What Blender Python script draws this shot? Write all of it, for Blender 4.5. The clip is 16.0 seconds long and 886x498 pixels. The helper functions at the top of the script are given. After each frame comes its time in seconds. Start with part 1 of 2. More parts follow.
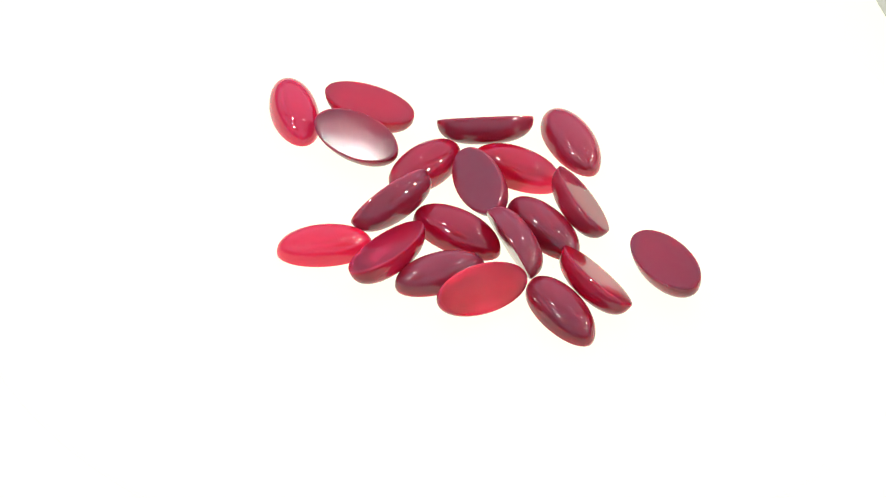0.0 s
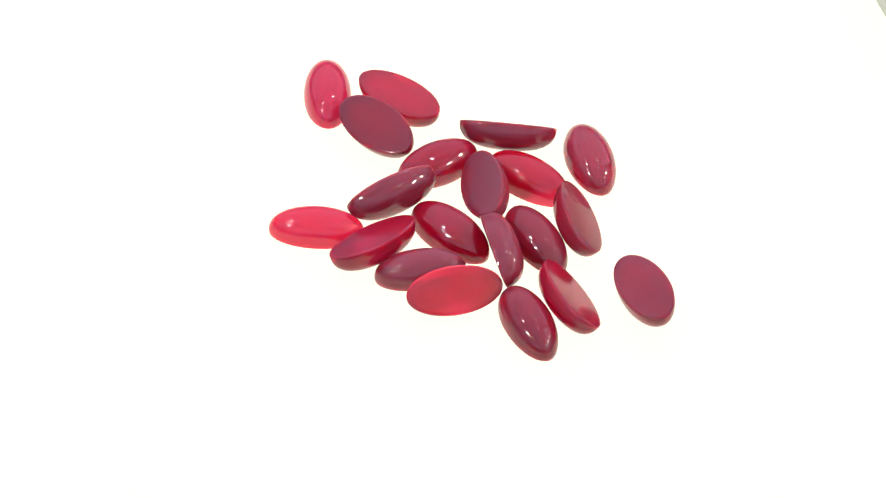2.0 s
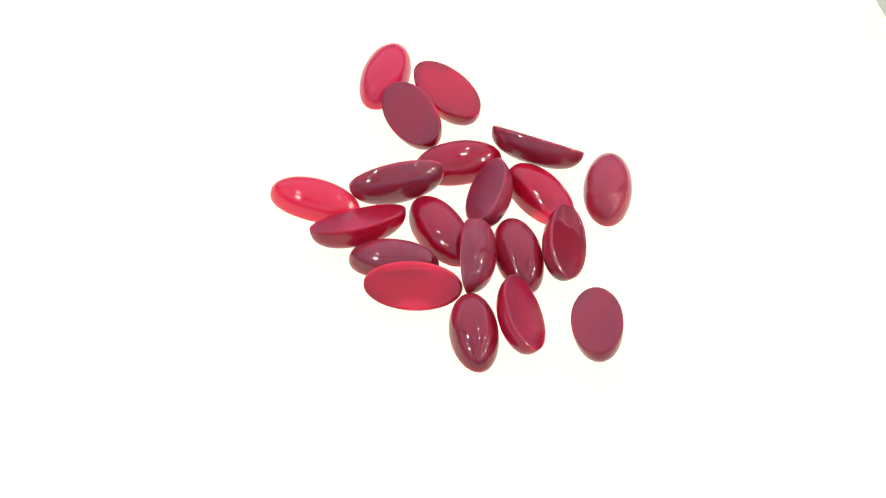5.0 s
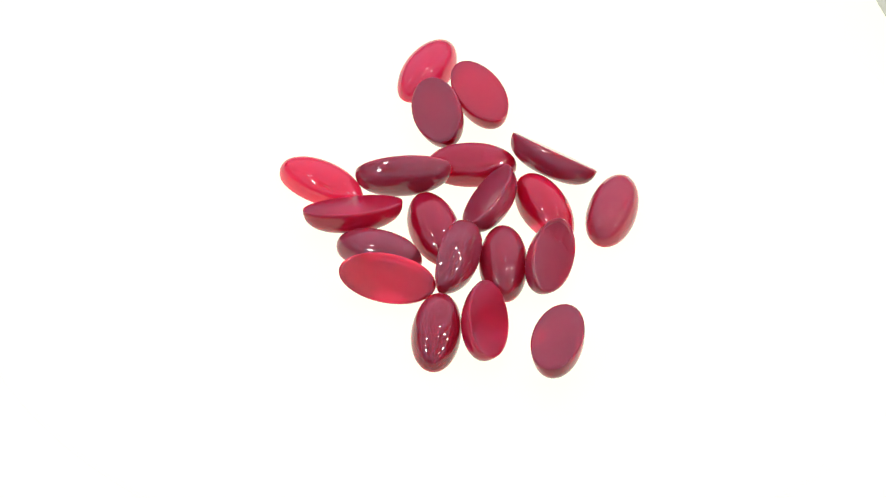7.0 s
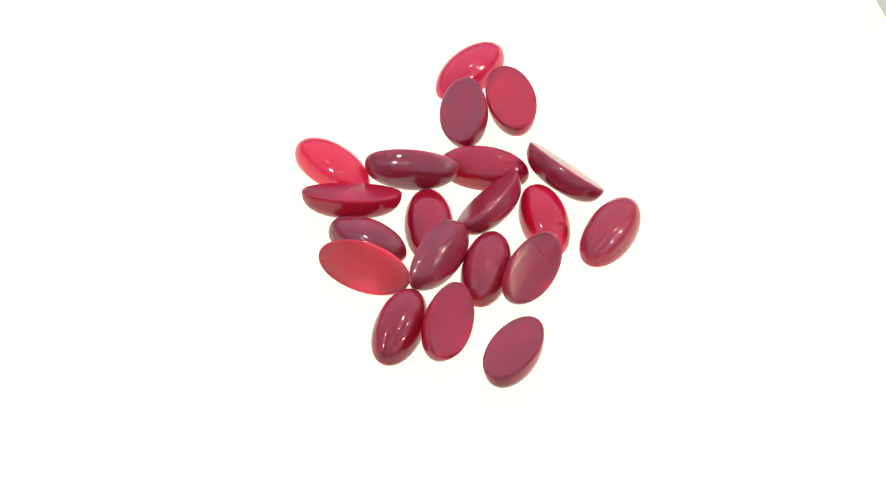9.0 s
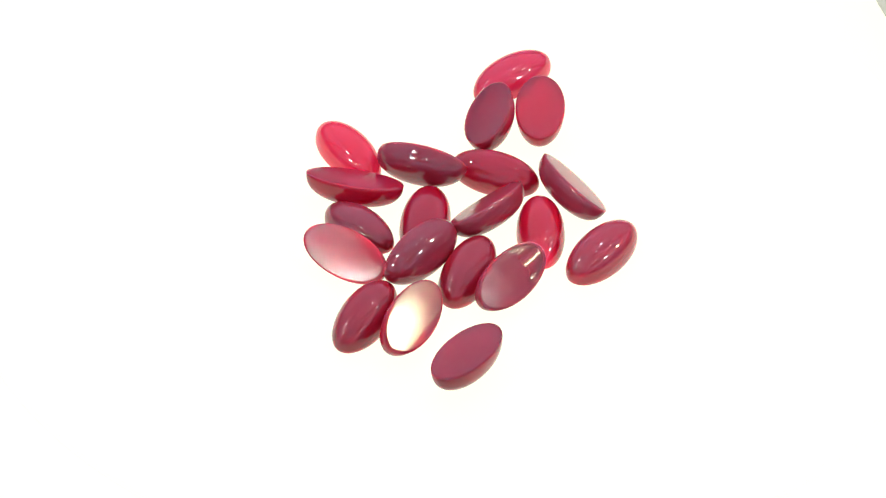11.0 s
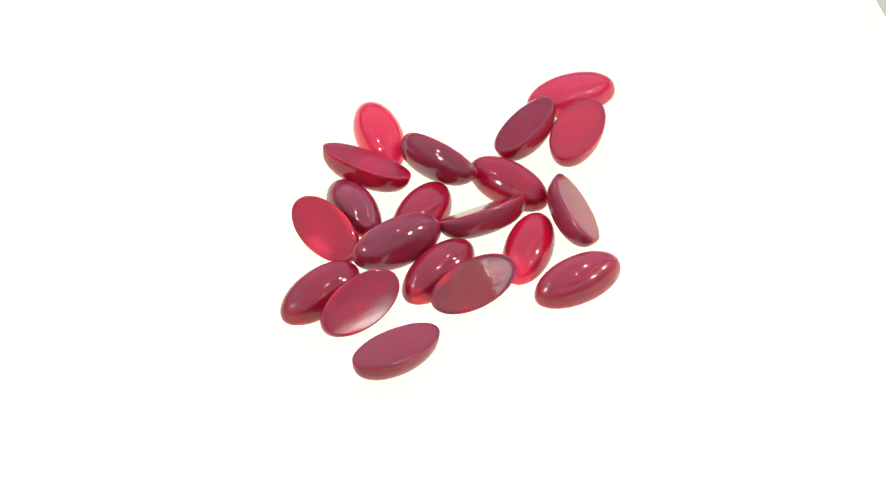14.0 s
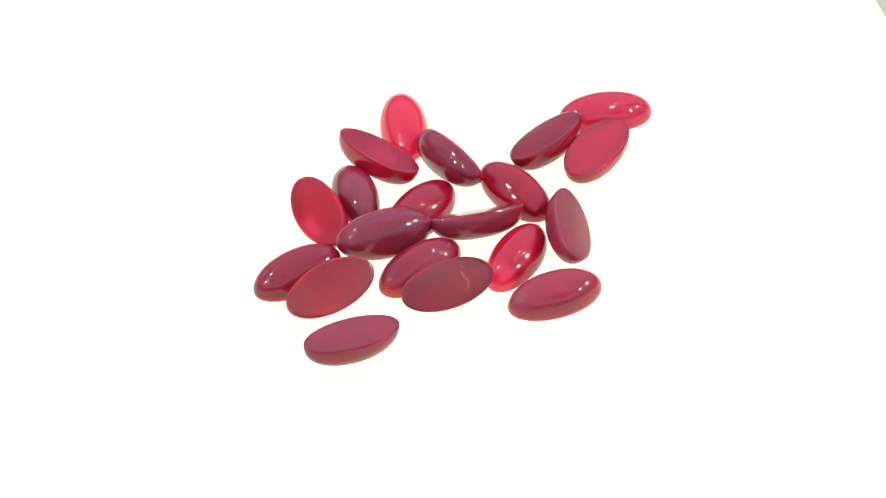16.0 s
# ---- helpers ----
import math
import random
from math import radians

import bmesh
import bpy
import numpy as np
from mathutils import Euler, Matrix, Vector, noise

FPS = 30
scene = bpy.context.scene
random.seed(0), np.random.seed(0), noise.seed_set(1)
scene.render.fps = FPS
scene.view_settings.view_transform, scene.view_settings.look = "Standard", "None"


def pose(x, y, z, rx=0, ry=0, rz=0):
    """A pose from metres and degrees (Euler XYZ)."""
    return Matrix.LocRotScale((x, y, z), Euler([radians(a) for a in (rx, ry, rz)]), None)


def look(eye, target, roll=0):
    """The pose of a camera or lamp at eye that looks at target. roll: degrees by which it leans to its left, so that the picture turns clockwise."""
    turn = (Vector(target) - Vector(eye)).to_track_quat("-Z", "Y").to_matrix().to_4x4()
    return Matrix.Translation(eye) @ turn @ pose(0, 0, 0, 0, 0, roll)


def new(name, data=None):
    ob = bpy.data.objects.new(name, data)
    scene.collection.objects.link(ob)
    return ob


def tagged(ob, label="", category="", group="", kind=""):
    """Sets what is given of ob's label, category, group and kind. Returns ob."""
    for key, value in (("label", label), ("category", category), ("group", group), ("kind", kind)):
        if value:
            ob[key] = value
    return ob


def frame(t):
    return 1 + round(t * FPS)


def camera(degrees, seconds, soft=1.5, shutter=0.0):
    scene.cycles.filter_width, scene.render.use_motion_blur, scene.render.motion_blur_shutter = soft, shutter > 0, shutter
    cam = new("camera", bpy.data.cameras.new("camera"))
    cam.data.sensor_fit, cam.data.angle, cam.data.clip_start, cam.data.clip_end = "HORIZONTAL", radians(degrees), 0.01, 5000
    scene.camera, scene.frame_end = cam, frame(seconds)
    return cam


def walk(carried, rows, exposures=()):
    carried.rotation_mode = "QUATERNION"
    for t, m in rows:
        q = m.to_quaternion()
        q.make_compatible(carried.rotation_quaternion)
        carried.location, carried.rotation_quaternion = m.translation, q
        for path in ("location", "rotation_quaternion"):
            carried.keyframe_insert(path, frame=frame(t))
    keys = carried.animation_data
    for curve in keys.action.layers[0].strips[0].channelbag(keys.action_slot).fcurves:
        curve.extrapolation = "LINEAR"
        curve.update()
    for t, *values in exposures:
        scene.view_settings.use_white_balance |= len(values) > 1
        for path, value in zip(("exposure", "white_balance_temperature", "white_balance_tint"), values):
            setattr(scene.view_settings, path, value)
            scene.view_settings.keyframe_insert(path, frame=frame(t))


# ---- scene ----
# ---- camera: stands still on a tripod, long lens ----
cam = camera(10.116, 16.0, soft=1.2)
CAM_POSE = look((-0.00103, -0.46075, 0.40903), (-0.00103, -0.00602, 0.00000), 1.77)
walk(cam, [(0.0, CAM_POSE), (16.0, CAM_POSE)])
SPIN = -5.7666  # turntable, degrees a second

# ---- world and exposure ----
scene.view_settings.exposure = 0.0
world = bpy.data.worlds.new("room_light")
scene.world = world
world.use_nodes = True
bg = world.node_tree.nodes["Background"]
bg.inputs["Color"].default_value = (0.87, 0.84, 1.12, 1)
bg.inputs["Strength"].default_value = 1.10


# ---- helpers of this scene ----
def finish(ob, bm, *mats, smooth=True):
    for m in mats:
        ob.data.materials.append(m)
    for f in bm.faces:
        f.smooth = smooth
    bm.to_mesh(ob.data)
    bm.free()
    return ob


def thing(name, bm, *mats, smooth=True):
    return finish(new(name, bpy.data.meshes.new(name)), bm, *mats, smooth=smooth)


def part(name, bm, material, parent, label="", smooth=True):
    ob = thing(name, bm, material, smooth=smooth)
    ob.parent = parent
    return tagged(ob, label) if label else ob


def box(bm, x0, x1, y0, y1, z0, z1, bevel=0.0):
    r = bmesh.ops.create_cube(bm, size=1, matrix=Matrix.Translation(((x0 + x1) / 2, (y0 + y1) / 2, (z0 + z1) / 2)) @ Matrix.Diagonal((x1 - x0, y1 - y0, z1 - z0, 1)))
    if bevel:
        edges = list({e for v in r["verts"] for e in v.link_edges})
        bmesh.ops.bevel(bm, geom=edges, offset=bevel, segments=2, affect="EDGES", profile=0.5)
    return bm


def lathe(bm, profile, steps=96):
    rings = [[bm.verts.new((r * math.cos(2 * math.pi * k / steps), r * math.sin(2 * math.pi * k / steps), z)) for k in range(steps)] for r, z in profile]
    for a, b in zip(rings, rings[1:]):
        for k in range(steps):
            bm.faces.new((a[k], a[(k + 1) % steps], b[(k + 1) % steps], b[k]))
    bm.faces.new(rings[0][::-1])
    bm.faces.new(rings[-1])
    return bm


# ---- materials ----
def material(name, color=(0.8, 0.8, 0.8), rough=0.5, glow=0.0, glow_color=(1, 1, 1)):
    m = bpy.data.materials.new(name)
    m.use_nodes = True
    p = m.node_tree.nodes["Principled BSDF"]
    p.inputs["Base Color"].default_value = (*color, 1)
    p.inputs["Roughness"].default_value = rough
    if glow:
        p.inputs["Emission Color"].default_value = (*glow_color, 1)
        p.inputs["Emission Strength"].default_value = glow
    return m


def stone(name, deep, clear, body, clarity, back=False, satin=False):
    """Polished agate: cloudy scattering body mixed with blurred see-through, under a clear polish; the flat back is sawn and only half polished."""
    m = bpy.data.materials.new(name)
    m.use_nodes = True
    nt = m.node_tree
    p = nt.nodes["Principled BSDF"]
    out = nt.nodes["Material Output"]
    add, link = nt.nodes.new, nt.links.new
    coord = add("ShaderNodeTexCoord")
    info = add("ShaderNodeObjectInfo")
    spread = add("ShaderNodeCombineXYZ")
    for k in range(3):
        link(info.outputs["Random"], spread.inputs[k])
    shift = add("ShaderNodeVectorMath")
    link(coord.outputs["Object"], shift.inputs[0])
    link(spread.outputs[0], shift.inputs[1])
    cloud = add("ShaderNodeTexNoise")
    cloud.inputs["Scale"].default_value = 170
    cloud.inputs["Detail"].default_value = 4
    link(shift.outputs[0], cloud.inputs["Vector"])
    ramp = add("ShaderNodeValToRGB")
    ramp.color_ramp.elements[0].position, ramp.color_ramp.elements[1].position = 0.3, 0.72
    ramp.color_ramp.elements[0].color, ramp.color_ramp.elements[1].color = (*deep, 1), (*clear, 1)
    link(cloud.outputs["Fac"], ramp.inputs["Fac"])
    link(ramp.outputs["Color"], p.inputs["Base Color"])
    p.inputs["Subsurface Weight"].default_value = 1.0
    p.inputs["Subsurface Radius"].default_value = (1.0, 0.15, 0.2)
    p.inputs["Subsurface Scale"].default_value = 0.0034
    p.inputs["Specular IOR Level"].default_value = 0.0
    p.inputs["Roughness"].default_value = 0.6
    see = add("ShaderNodeBsdfRefraction")
    see.inputs["Color"].default_value = (*body, 1)
    see.inputs["Roughness"].default_value = 0.55
    see.inputs["IOR"].default_value = 1.54
    inner = add("ShaderNodeMixShader")
    inner.inputs[0].default_value = clarity
    link(p.outputs[0], inner.inputs[1])
    link(see.outputs[0], inner.inputs[2])
    gloss = add("ShaderNodeBsdfGlossy")
    gloss.inputs["Color"].default_value = (1, 1, 1, 1)
    gloss.inputs["Roughness"].default_value = 0.12
    edge = add("ShaderNodeFresnel")
    edge.inputs["IOR"].default_value = 1.54
    full = add("ShaderNodeMixShader")
    link(edge.outputs[0], full.inputs[0])
    link(inner.outputs[0], full.inputs[1])
    link(gloss.outputs[0], full.inputs[2])
    link(full.outputs[0], out.inputs["Surface"])
    # fine polish marks everywhere; saw marks and grain on the back
    marks = add("ShaderNodeTexNoise")
    marks.inputs["Scale"].default_value = 1
    marks.inputs["Detail"].default_value = 4
    stretch = add("ShaderNodeMapping")
    stretch.inputs["Rotation"].default_value = (0, 0, 0.12)
    stretch.inputs["Scale"].default_value = (4200, 6000, 4200) if satin else (70, 2800, 70) if back else (260, 260, 260)
    link(shift.outputs[0], stretch.inputs["Vector"])
    link(stretch.outputs[0], marks.inputs["Vector"])
    wear = add("ShaderNodeMapRange")
    wear.inputs["From Min"].default_value, wear.inputs["From Max"].default_value = 0.38, 0.62
    wear.inputs["To Min"].default_value, wear.inputs["To Max"].default_value = (0.05, 0.10) if satin else (0.035, 0.15) if back else (0.003, 0.009)
    link(marks.outputs["Fac"], wear.inputs["Value"])
    link(wear.outputs[0], gloss.inputs["Roughness"])
    bump = add("ShaderNodeBump")
    bump.inputs["Strength"].default_value = 0.10 if satin else 0.18 if back else 0.004
    bump.inputs["Distance"].default_value = 0.00004
    link(marks.outputs["Fac"], bump.inputs["Height"])
    link(bump.outputs[0], gloss.inputs["Normal"])
    if back:
        grain = add("ShaderNodeTexNoise")
        grain.inputs["Scale"].default_value = 11000
        grain.inputs["Detail"].default_value = 2
        link(shift.outputs[0], grain.inputs["Vector"])
        fine = add("ShaderNodeBump")
        fine.inputs["Strength"].default_value = 0.4 if satin else 0.25
        fine.inputs["Distance"].default_value = 0.00002
        link(grain.outputs["Fac"], fine.inputs["Height"])
        link(fine.outputs[0], bump.inputs["Normal"])
    return m


def stone_pair(name, deep, clear, body, clarity, satin=False):
    return stone(name, deep, clear, body, clarity), stone(name + "_back", deep, clear, body, clarity, True, satin)


SCARLET = stone_pair("scarlet_agate", (0.379, 0.005, 0.035), (0.478, 0.007, 0.050), (0.856, 0.030, 0.093), 0.54)
FROSTED = stone_pair("frosted_scarlet_agate", (0.360, 0.004, 0.022), (0.450, 0.006, 0.033), (0.846, 0.026, 0.085), 0.50, satin=True)
CHERRY = stone_pair("cherry_agate", (0.402, 0.005, 0.024), (0.492, 0.007, 0.034), (0.854, 0.023, 0.092), 0.40)
BRIGHT = stone_pair("rosy_agate", (0.306, 0.006, 0.029), (0.378, 0.008, 0.038), (0.710, 0.023, 0.097), 0.40)
ROSE = stone_pair("rose_agate", (0.346, 0.007, 0.032), (0.427, 0.010, 0.043), (0.872, 0.034, 0.129), 0.56)
CRIMSON = stone_pair("crimson_agate", (0.258, 0.005, 0.028), (0.329, 0.008, 0.037), (0.746, 0.028, 0.113), 0.46)
BRICK = stone_pair("brick_agate", (0.274, 0.019, 0.043), (0.343, 0.025, 0.053), (0.630, 0.065, 0.140), 0.28)
WINE = stone_pair("wine_agate", (0.185, 0.010, 0.030), (0.244, 0.017, 0.041), (0.757, 0.039, 0.108), 0.46)
MAROON = stone_pair("maroon_agate", (0.195, 0.019, 0.039), (0.250, 0.026, 0.051), (0.663, 0.051, 0.109), 0.27)

PAD = material("lit_white_acrylic", (0.012, 0.012, 0.012), 0.6, 1.14, (1.0, 1.0, 0.815))
GREY = material("grey_plastic", (0.50, 0.52, 0.45), 0.5)
WOOD = material("pale_tabletop", (0.55, 0.50, 0.43), 0.5)
LAMP = material("lamp_face", (0.9, 0.9, 0.9), 0.4, 72, (1.0, 0.97, 0.93))
SPARK = material("small_lamp_face", (0.9, 0.9, 0.9), 0.4, 90, (0.98, 0.98, 1.0))
WARM = material("warm_lamp_face", (0.9, 0.9, 0.9), 0.4, 210, (1.0, 0.86, 0.55))
LED = material("led", (0.9, 0.9, 0.9), 0.4, 34, (1.0, 0.96, 0.95))
WALL = material("added_wall_white", (0.72, 0.68, 0.74), 0.8)
FLOOR = material("grey_floor", (0.12, 0.12, 0.12), 0.7)
HOOD = material("dark_housing", (0.06, 0.06, 0.065), 0.5)

# ---- low unseen walls added to dim side reflections in the stones; floor below, world above ----
WALL_REACH, WALL_TOP, GROUND = 1.6, 0.60, -0.80
for name, x0, x1, y0, y1 in (("wall_north", -WALL_REACH, WALL_REACH, WALL_REACH, WALL_REACH + 0.08), ("wall_south", -WALL_REACH, WALL_REACH, -WALL_REACH - 0.08, -WALL_REACH),
                             ("wall_east", WALL_REACH, WALL_REACH + 0.08, -WALL_REACH - 0.08, WALL_REACH + 0.08), ("wall_west", -WALL_REACH - 0.08, -WALL_REACH, -WALL_REACH - 0.08, WALL_REACH + 0.08)):
    bm = bmesh.new()
    box(bm, x0, x1, y0, y1, GROUND, WALL_TOP)
    tagged(thing(name, bm, WALL, smooth=False), "plain low matt white wall, unseen, added to dim side reflections in the stones", "wall", kind="structure")
bm = bmesh.new()
box(bm, -WALL_REACH, WALL_REACH, -WALL_REACH, WALL_REACH, GROUND - 0.05, GROUND)
tagged(thing("floor", bm, FLOOR, smooth=False), "plain grey floor under the table", "floor", kind="structure")

# ---- the turntable and what it stands on ----
bm = bmesh.new()
box(bm, -0.45, 0.45, -0.60, 0.38, -0.070, -0.040, 0.004)
table = tagged(new("table"), "pale wooden table under the light table", "table")
part("tabletop", bm, WOOD, table, smooth=False)
for x in (-0.40, 0.40):
    for y in (-0.55, 0.33):
        bm = bmesh.new()
        box(bm, x - 0.025, x + 0.025, y - 0.025, y + 0.025, GROUND, -0.070, 0.003)
        part("leg", bm, WOOD, table, smooth=False)
light_table = tagged(new("light_table"), "flat light table with a glowing white top", "light table")
bm = bmesh.new()
box(bm, -0.24, 0.24, -0.17, 0.17, -0.0398, -0.006, 0.003)
part("body", bm, GREY, light_table, smooth=False)
bm = bmesh.new()
box(bm, -0.235, 0.235, -0.165, 0.165, -0.006, -0.0008, 0.0006)
part("lit_top", bm, PAD, light_table, "glowing white acrylic top", smooth=False)
bm = bmesh.new()
lathe(bm, [(0.0605, -0.0008), (0.061, -0.0006), (0.061, -0.0002), (0.0608, 0.0)], 160)
platter = tagged(thing("turntable_platter", bm, PAD, smooth=False), "thin round white acrylic turntable platter, lit from below", "turntable")


# ---- the stones ----
HALF = 0.00606   # half the length of a stone
BROAD, HIGH, EDGE = 0.5015, 0.5507, 0.0220


def stone_mesh(name, mats, size, chipped=False, steps=72, rings=18):
    """Oval flat back, a narrow ground edge, and a dome that is fuller than a half-ellipsoid."""
    bm = bmesh.new()
    prof = [(0.93, 0.0), (0.955, 0.003), (0.972, 0.012), (0.99, EDGE * 0.6)]
    for k in range(rings):
        a = math.pi / 2 * k / rings
        prof.append((math.cos(a) ** 0.8, EDGE + (HIGH - EDGE) * math.sin(a) ** 0.8))
    s = HALF * size
    chip = lambda x, z: max(z, 0.055 * (-0.34 - x)) if chipped else z
    loops = [[bm.verts.new((s * r * math.cos(2 * math.pi * k / steps), s * r * BROAD * math.sin(2 * math.pi * k / steps), s * chip(r * math.cos(2 * math.pi * k / steps), z))) for k in range(steps)] for r, z in prof]
    for a, b in zip(loops, loops[1:]):
        for k in range(steps):
            bm.faces.new((a[k], a[(k + 1) % steps], b[(k + 1) % steps], b[k]))
    tip = bm.verts.new((0, 0, s * HIGH))
    for k in range(steps):
        bm.faces.new((loops[-1][k], loops[-1][(k + 1) % steps], tip))
    # the sawn back is very slightly crowned; on the chipped stone a shallow flake is off one end, behind a ragged line
    crown = lambda x, y: -0.010 * (1 - (x / 0.93) ** 2 - (y / 0.93) ** 2)
    inner = [loops[0]]
    laps = 60 if chipped else 16
    for r in [0.90 - 0.88 * k / laps for k in range(laps)]:
        ring = []
        for k in range(steps):
            x, y = r * math.cos(2 * math.pi * k / steps), r * math.sin(2 * math.pi * k / steps)
            z = crown(x, y)
            if chipped:
                rim = -0.36 + 0.03 * math.sin(9 * y) + 0.015 * math.sin(23 * y + 1)
                if x < rim:
                    d = min(1.0, (rim - x) / 0.04)
                    z = crown(rim, y) + 0.072 * (rim - x) + 0.015 * d * d * (3 - 2 * d)
            ring.append(bm.verts.new((s * x, s * y * BROAD, s * z)))
        inner.append(ring)
    mid = bm.verts.new((0, 0, s * crown(0, 0)))
    backs = [bm.faces.new((p[k], q[k], q[(k + 1) % steps], p[(k + 1) % steps])) for p, q in zip(inner, inner[1:]) for k in range(steps)]
    backs += [bm.faces.new((inner[-1][(k + 1) % steps], inner[-1][k], mid)) for k in range(steps)]
    for f in backs:
        f.material_index = 1
    rim_set = set(inner[0])
    for p in inner[0]:
        for e in p.link_edges:
            if e.other_vert(p) in rim_set:
                e.smooth = False
    return thing(name, bm, *mats)


stones = []


def cabochon(m, size, mats, label, chipped=False):
    ob = stone_mesh("cabochon", mats, size, chipped)
    ob.matrix_basis = m
    tagged(ob, label, "cabochon", "agate cabochons on the turntable")
    stones.append((ob, m.copy()))
    return ob


cabochon(pose(-0.02021, 0.01803, -0.00002, -0.0, -0.1, -75.1), 0.990, BRIGHT, "rosy red polished oval cabochon resting dome up")
cabochon(pose(-0.01079, 0.01723, 0.00354, -179.0, -0.5, -27.7), 1.019, ROSE, "red oval cabochon lying flat face up")
cabochon(pose(-0.01235, 0.01066, 0.00361, -154.8, -1.1, -35.0), 1.013, WINE, "wine red cabochon leaning flat face up on its neighbour")
cabochon(pose(0.00372, 0.01494, 0.00341, 137.4, 1.1, 7.6), 1.004, MAROON, "dark maroon cabochon propped on its edge")
cabochon(pose(0.01443, 0.01320, 0.00049, -9.5, 1.5, -63.9), 1.000, BRICK, "muted brick red cabochon resting dome up")
cabochon(pose(-0.01545, -0.00703, -0.00006, 0.0, 0.0, 9.3), 0.976, CHERRY, "scarlet polished cabochon resting dome up")
cabochon(pose(-0.00795, -0.00957, 0.00339, 159.4, -1.2, 50.6), 1.016, CRIMSON, "red cabochon tipped flat face up beside a scarlet one")
cabochon(pose(0.00285, 0.00297, 0.00359, -141.4, -2.3, -67.7), 0.996, MAROON, "dark maroon cabochon tipped flat face outward")
cabochon(pose(0.01612, 0.00034, 0.00343, 138.3, 5.3, -64.3), 0.974, WINE, "wine red cabochon on edge with scratched flat face", chipped=True)
cabochon(pose(0.01782, -0.01360, 0.00346, 142.5, 4.0, -51.6), 1.002, CRIMSON, "crimson cabochon leaning with its flat face up")
cabochon(pose(0.02590, -0.01055, 0.00361, -172.4, -3.5, -57.9), 1.032, WINE, "lone wine red cabochon lying flat face up")
cabochon(pose(-0.00798, -0.00026, 0.00324, 104.6, -7.6, 40.8), 0.986, MAROON, "dark maroon cabochon on edge leaning on a red one")
cabochon(pose(0.00395, -0.01649, 0.00326, -142.5, 1.1, 28.3), 0.986, FROSTED, "glowing scarlet cabochon leaning flat face up")
cabochon(pose(-0.00124, -0.01202, 0.00063, 1.7, -6.8, 16.4), 0.934, MAROON, "dark maroon cabochon resting dome up, half covered")
cabochon(pose(0.00058, -0.00402, 0.00015, -2.5, 0.7, -33.2), 1.019, CRIMSON, "crimson polished cabochon resting dome up")
cabochon(pose(-0.00373, 0.00764, 0.00091, 19.5, 2.3, 46.5), 0.938, CRIMSON, "crimson cabochon resting dome up under a maroon one")
cabochon(pose(0.00781, 0.00825, 0.00011, 1.2, 1.7, -24.1), 0.984, SCARLET, "scarlet polished cabochon resting dome up")
cabochon(pose(0.01105, -0.00336, 0.00064, -10.4, 4.0, -48.1), 0.981, WINE, "wine red polished cabochon resting dome up")
cabochon(pose(0.00678, -0.00820, 0.00291, -72.0, -1.2, -64.6), 1.019, MAROON, "dark maroon cabochon standing on its long edge")
cabochon(pose(0.01323, -0.01803, 0.00061, -8.7, 4.2, -54.3), 0.989, WINE, "wine red glossy cabochon resting dome up")


# ---- lights over the turntable ----
REACH = 0.45   # from the turntable's middle to each lamp


def towards(azimuth, elevation, reach=REACH):
    a, e = radians(azimuth), radians(elevation)
    return Vector((math.sin(a) * math.cos(e), math.cos(a) * math.cos(e), math.sin(e))) * reach


def rod(bm, a, b, radius, steps=10):
    """A round bar from a to b."""
    a, b = Vector(a), Vector(b)
    turn = (b - a).to_track_quat("Z", "Y").to_matrix().to_4x4()
    bmesh.ops.create_cone(bm, cap_ends=True, segments=steps, radius1=radius, radius2=radius, depth=(b - a).length, matrix=Matrix.Translation((a + b) / 2) @ turn)
    return bm


def lamp_head(stand, top, azimuth, elevation, radius, face):
    """A round head on an arm of the stand, turned to the turntable's middle."""
    eye = towards(azimuth, elevation)
    m = look(eye, (0, 0, 0))
    bm = bmesh.new()
    rod(bm, top, eye + eye.normalized() * radius * 1.6, 0.0035)
    part("arm", bm, HOOD, stand)
    bm = bmesh.new()
    lathe(bm, [(radius * 1.25, 0.0), (radius * 1.25, 0.006), (radius * 1.1, radius * 1.0), (radius * 0.6, radius * 1.7)], 32)
    head = part("head", bm, HOOD, stand)
    head.matrix_basis = m
    bm = bmesh.new()
    lathe(bm, [(radius, -0.002), (radius, -0.0002)], 32)
    part("lens", bm, face, head, "glowing round lens")


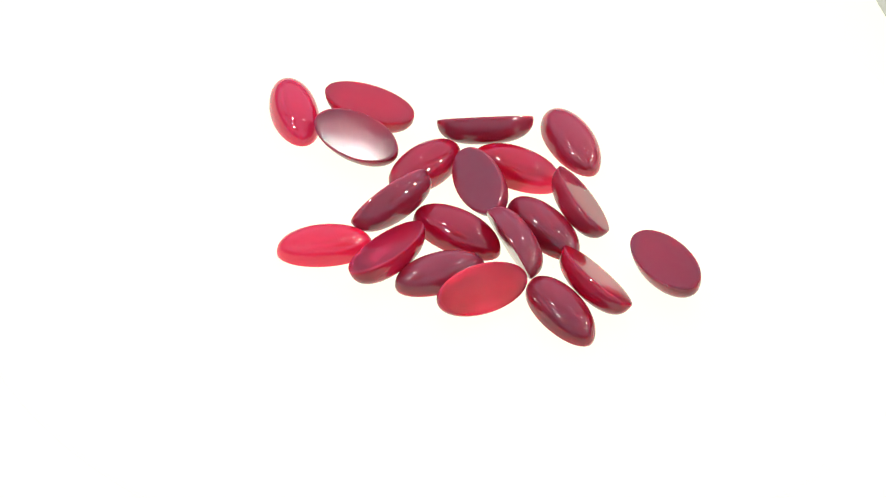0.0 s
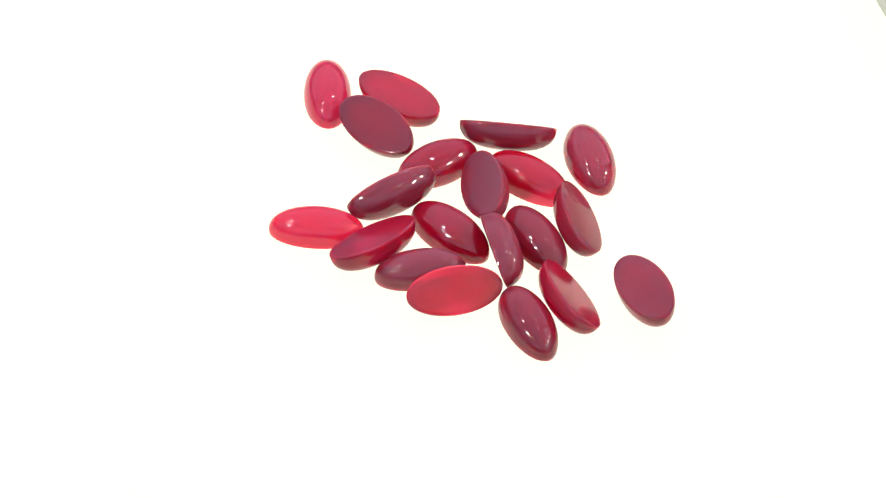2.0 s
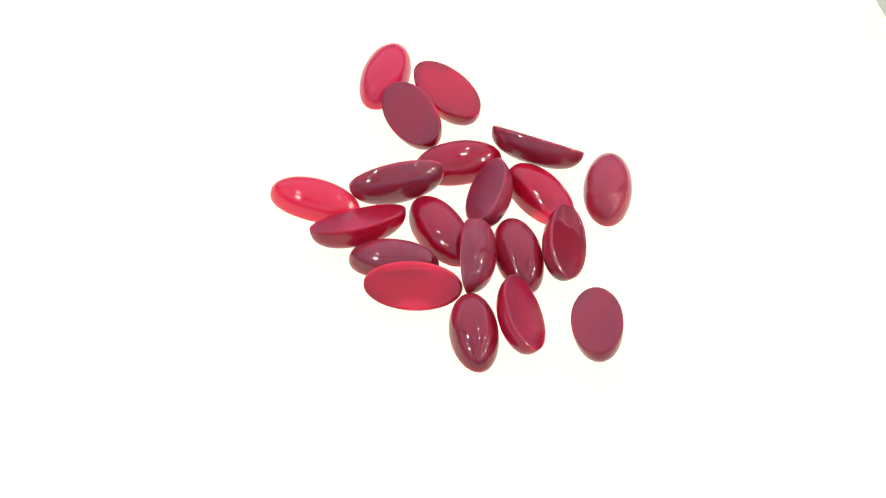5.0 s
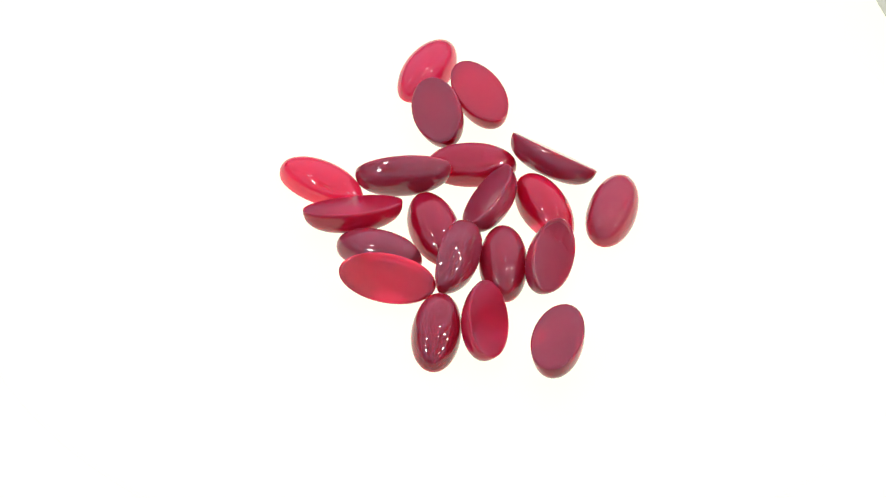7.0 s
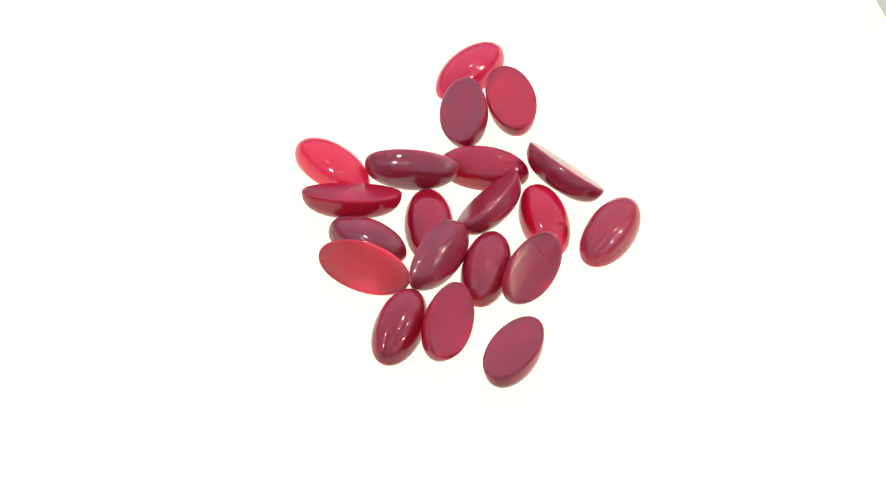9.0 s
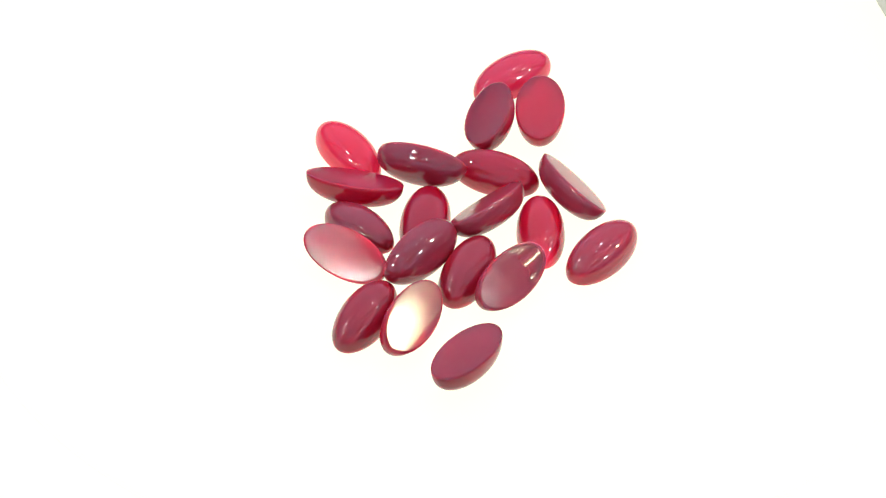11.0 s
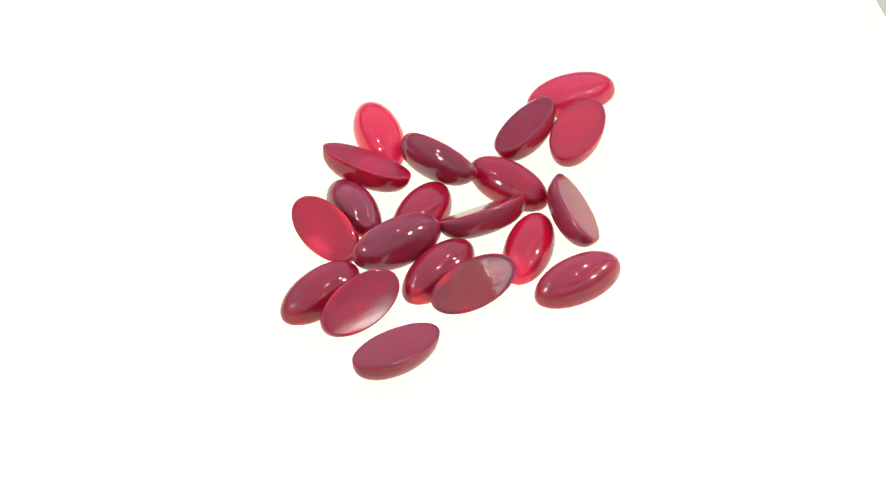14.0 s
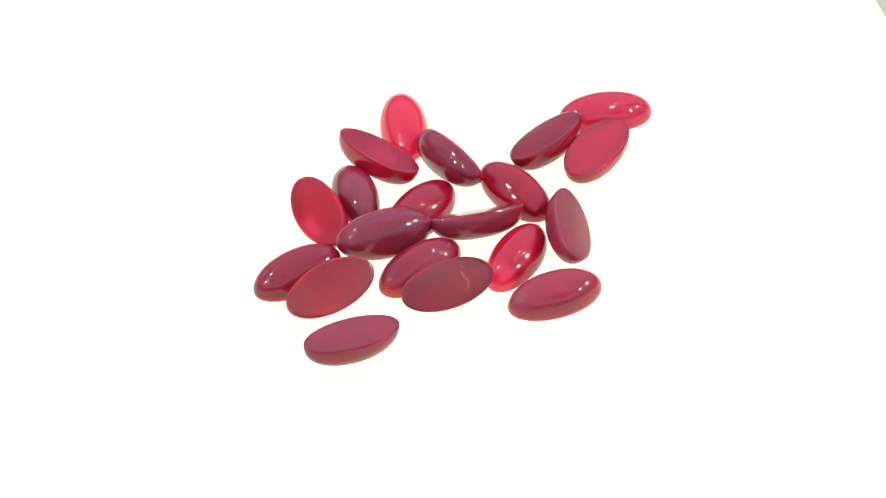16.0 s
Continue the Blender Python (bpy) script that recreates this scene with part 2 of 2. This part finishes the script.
def led_head(stand, top, azimuth, elevation, step):
    """A round head with a honeycomb of single diodes."""
    eye = towards(azimuth, elevation)
    bm = bmesh.new()
    rod(bm, top, eye + eye.normalized() * 0.014, 0.0035)
    part("arm", bm, HOOD, stand)
    bm = bmesh.new()
    lathe(bm, [(step * 2.5, 0.0), (step * 2.5, 0.008), (step * 2.2, 0.014)], 48)
    head = part("head", bm, GREY, stand, "pale grey round head with a honeycomb of diodes", smooth=False)
    head.matrix_basis = look(eye, (0, 0, 0))
    bm = bmesh.new()
    lathe(bm, [(step * 0.075, -0.002), (step * 0.075, -0.0002)], 8)
    mesh = None
    for row in range(-2, 3):
        for k in range(5 - abs(row)):
            d = new("led", mesh) if mesh else part("led", bm, LED, head)
            mesh = d.data
            d.parent = head
            d.location = ((k - (4 - abs(row)) / 2) * step, row * step * 0.866, 0)


def light_stand(x, y, label, lamps, grid):
    stand = tagged(new("light_stand"), label, "studio light")
    bm = bmesh.new()
    lathe(bm, [(0.036, -0.0007), (0.037, 0.001), (0.037, 0.006), (0.035, 0.008), (0.012, 0.011)], 64)
    base = part("base", bm, GREY, stand, "round pale grey base")
    base.location = (x, y, 0)
    top = (x, y, 0.40)
    bm = bmesh.new()
    rod(bm, (x, y, 0.010), top, 0.005, 16)
    part("pole", bm, HOOD, stand)
    for az, el, radius, face in lamps:
        lamp_head(stand, top, az, el, radius, face)
    led_head(stand, top, *grid)
    return stand


light_stand(-0.17, 0.06, "light stand with three round lamps and a diode head",
            [(-74, 59, 0.023, LAMP), (-115, 43, 0.028, LAMP), (-98, 48, 0.007, SPARK)], (-133, 50, 0.040))
light_stand(0.0896, 0.0536, "light stand on a pale grey base with several lamps",
            [(52, 70, 0.012, LAMP), (62, 52, 0.013, LAMP), (104, 38.5, 0.025, LAMP), (28, 59, 0.008, SPARK), (78, 36.5, 0.019, WARM)], (130, 49, 0.040))


# ---- what moves ----
def motions():
    axis_turn = lambda t: Matrix.Rotation(radians(SPIN * t), 4, "Z")
    times = [k * 0.5 for k in range(33)]
    walk(platter, [(t, axis_turn(t)) for t in times])
    for ob, m in stones:
        walk(ob, [(t, axis_turn(t) @ m) for t in times])


motions()
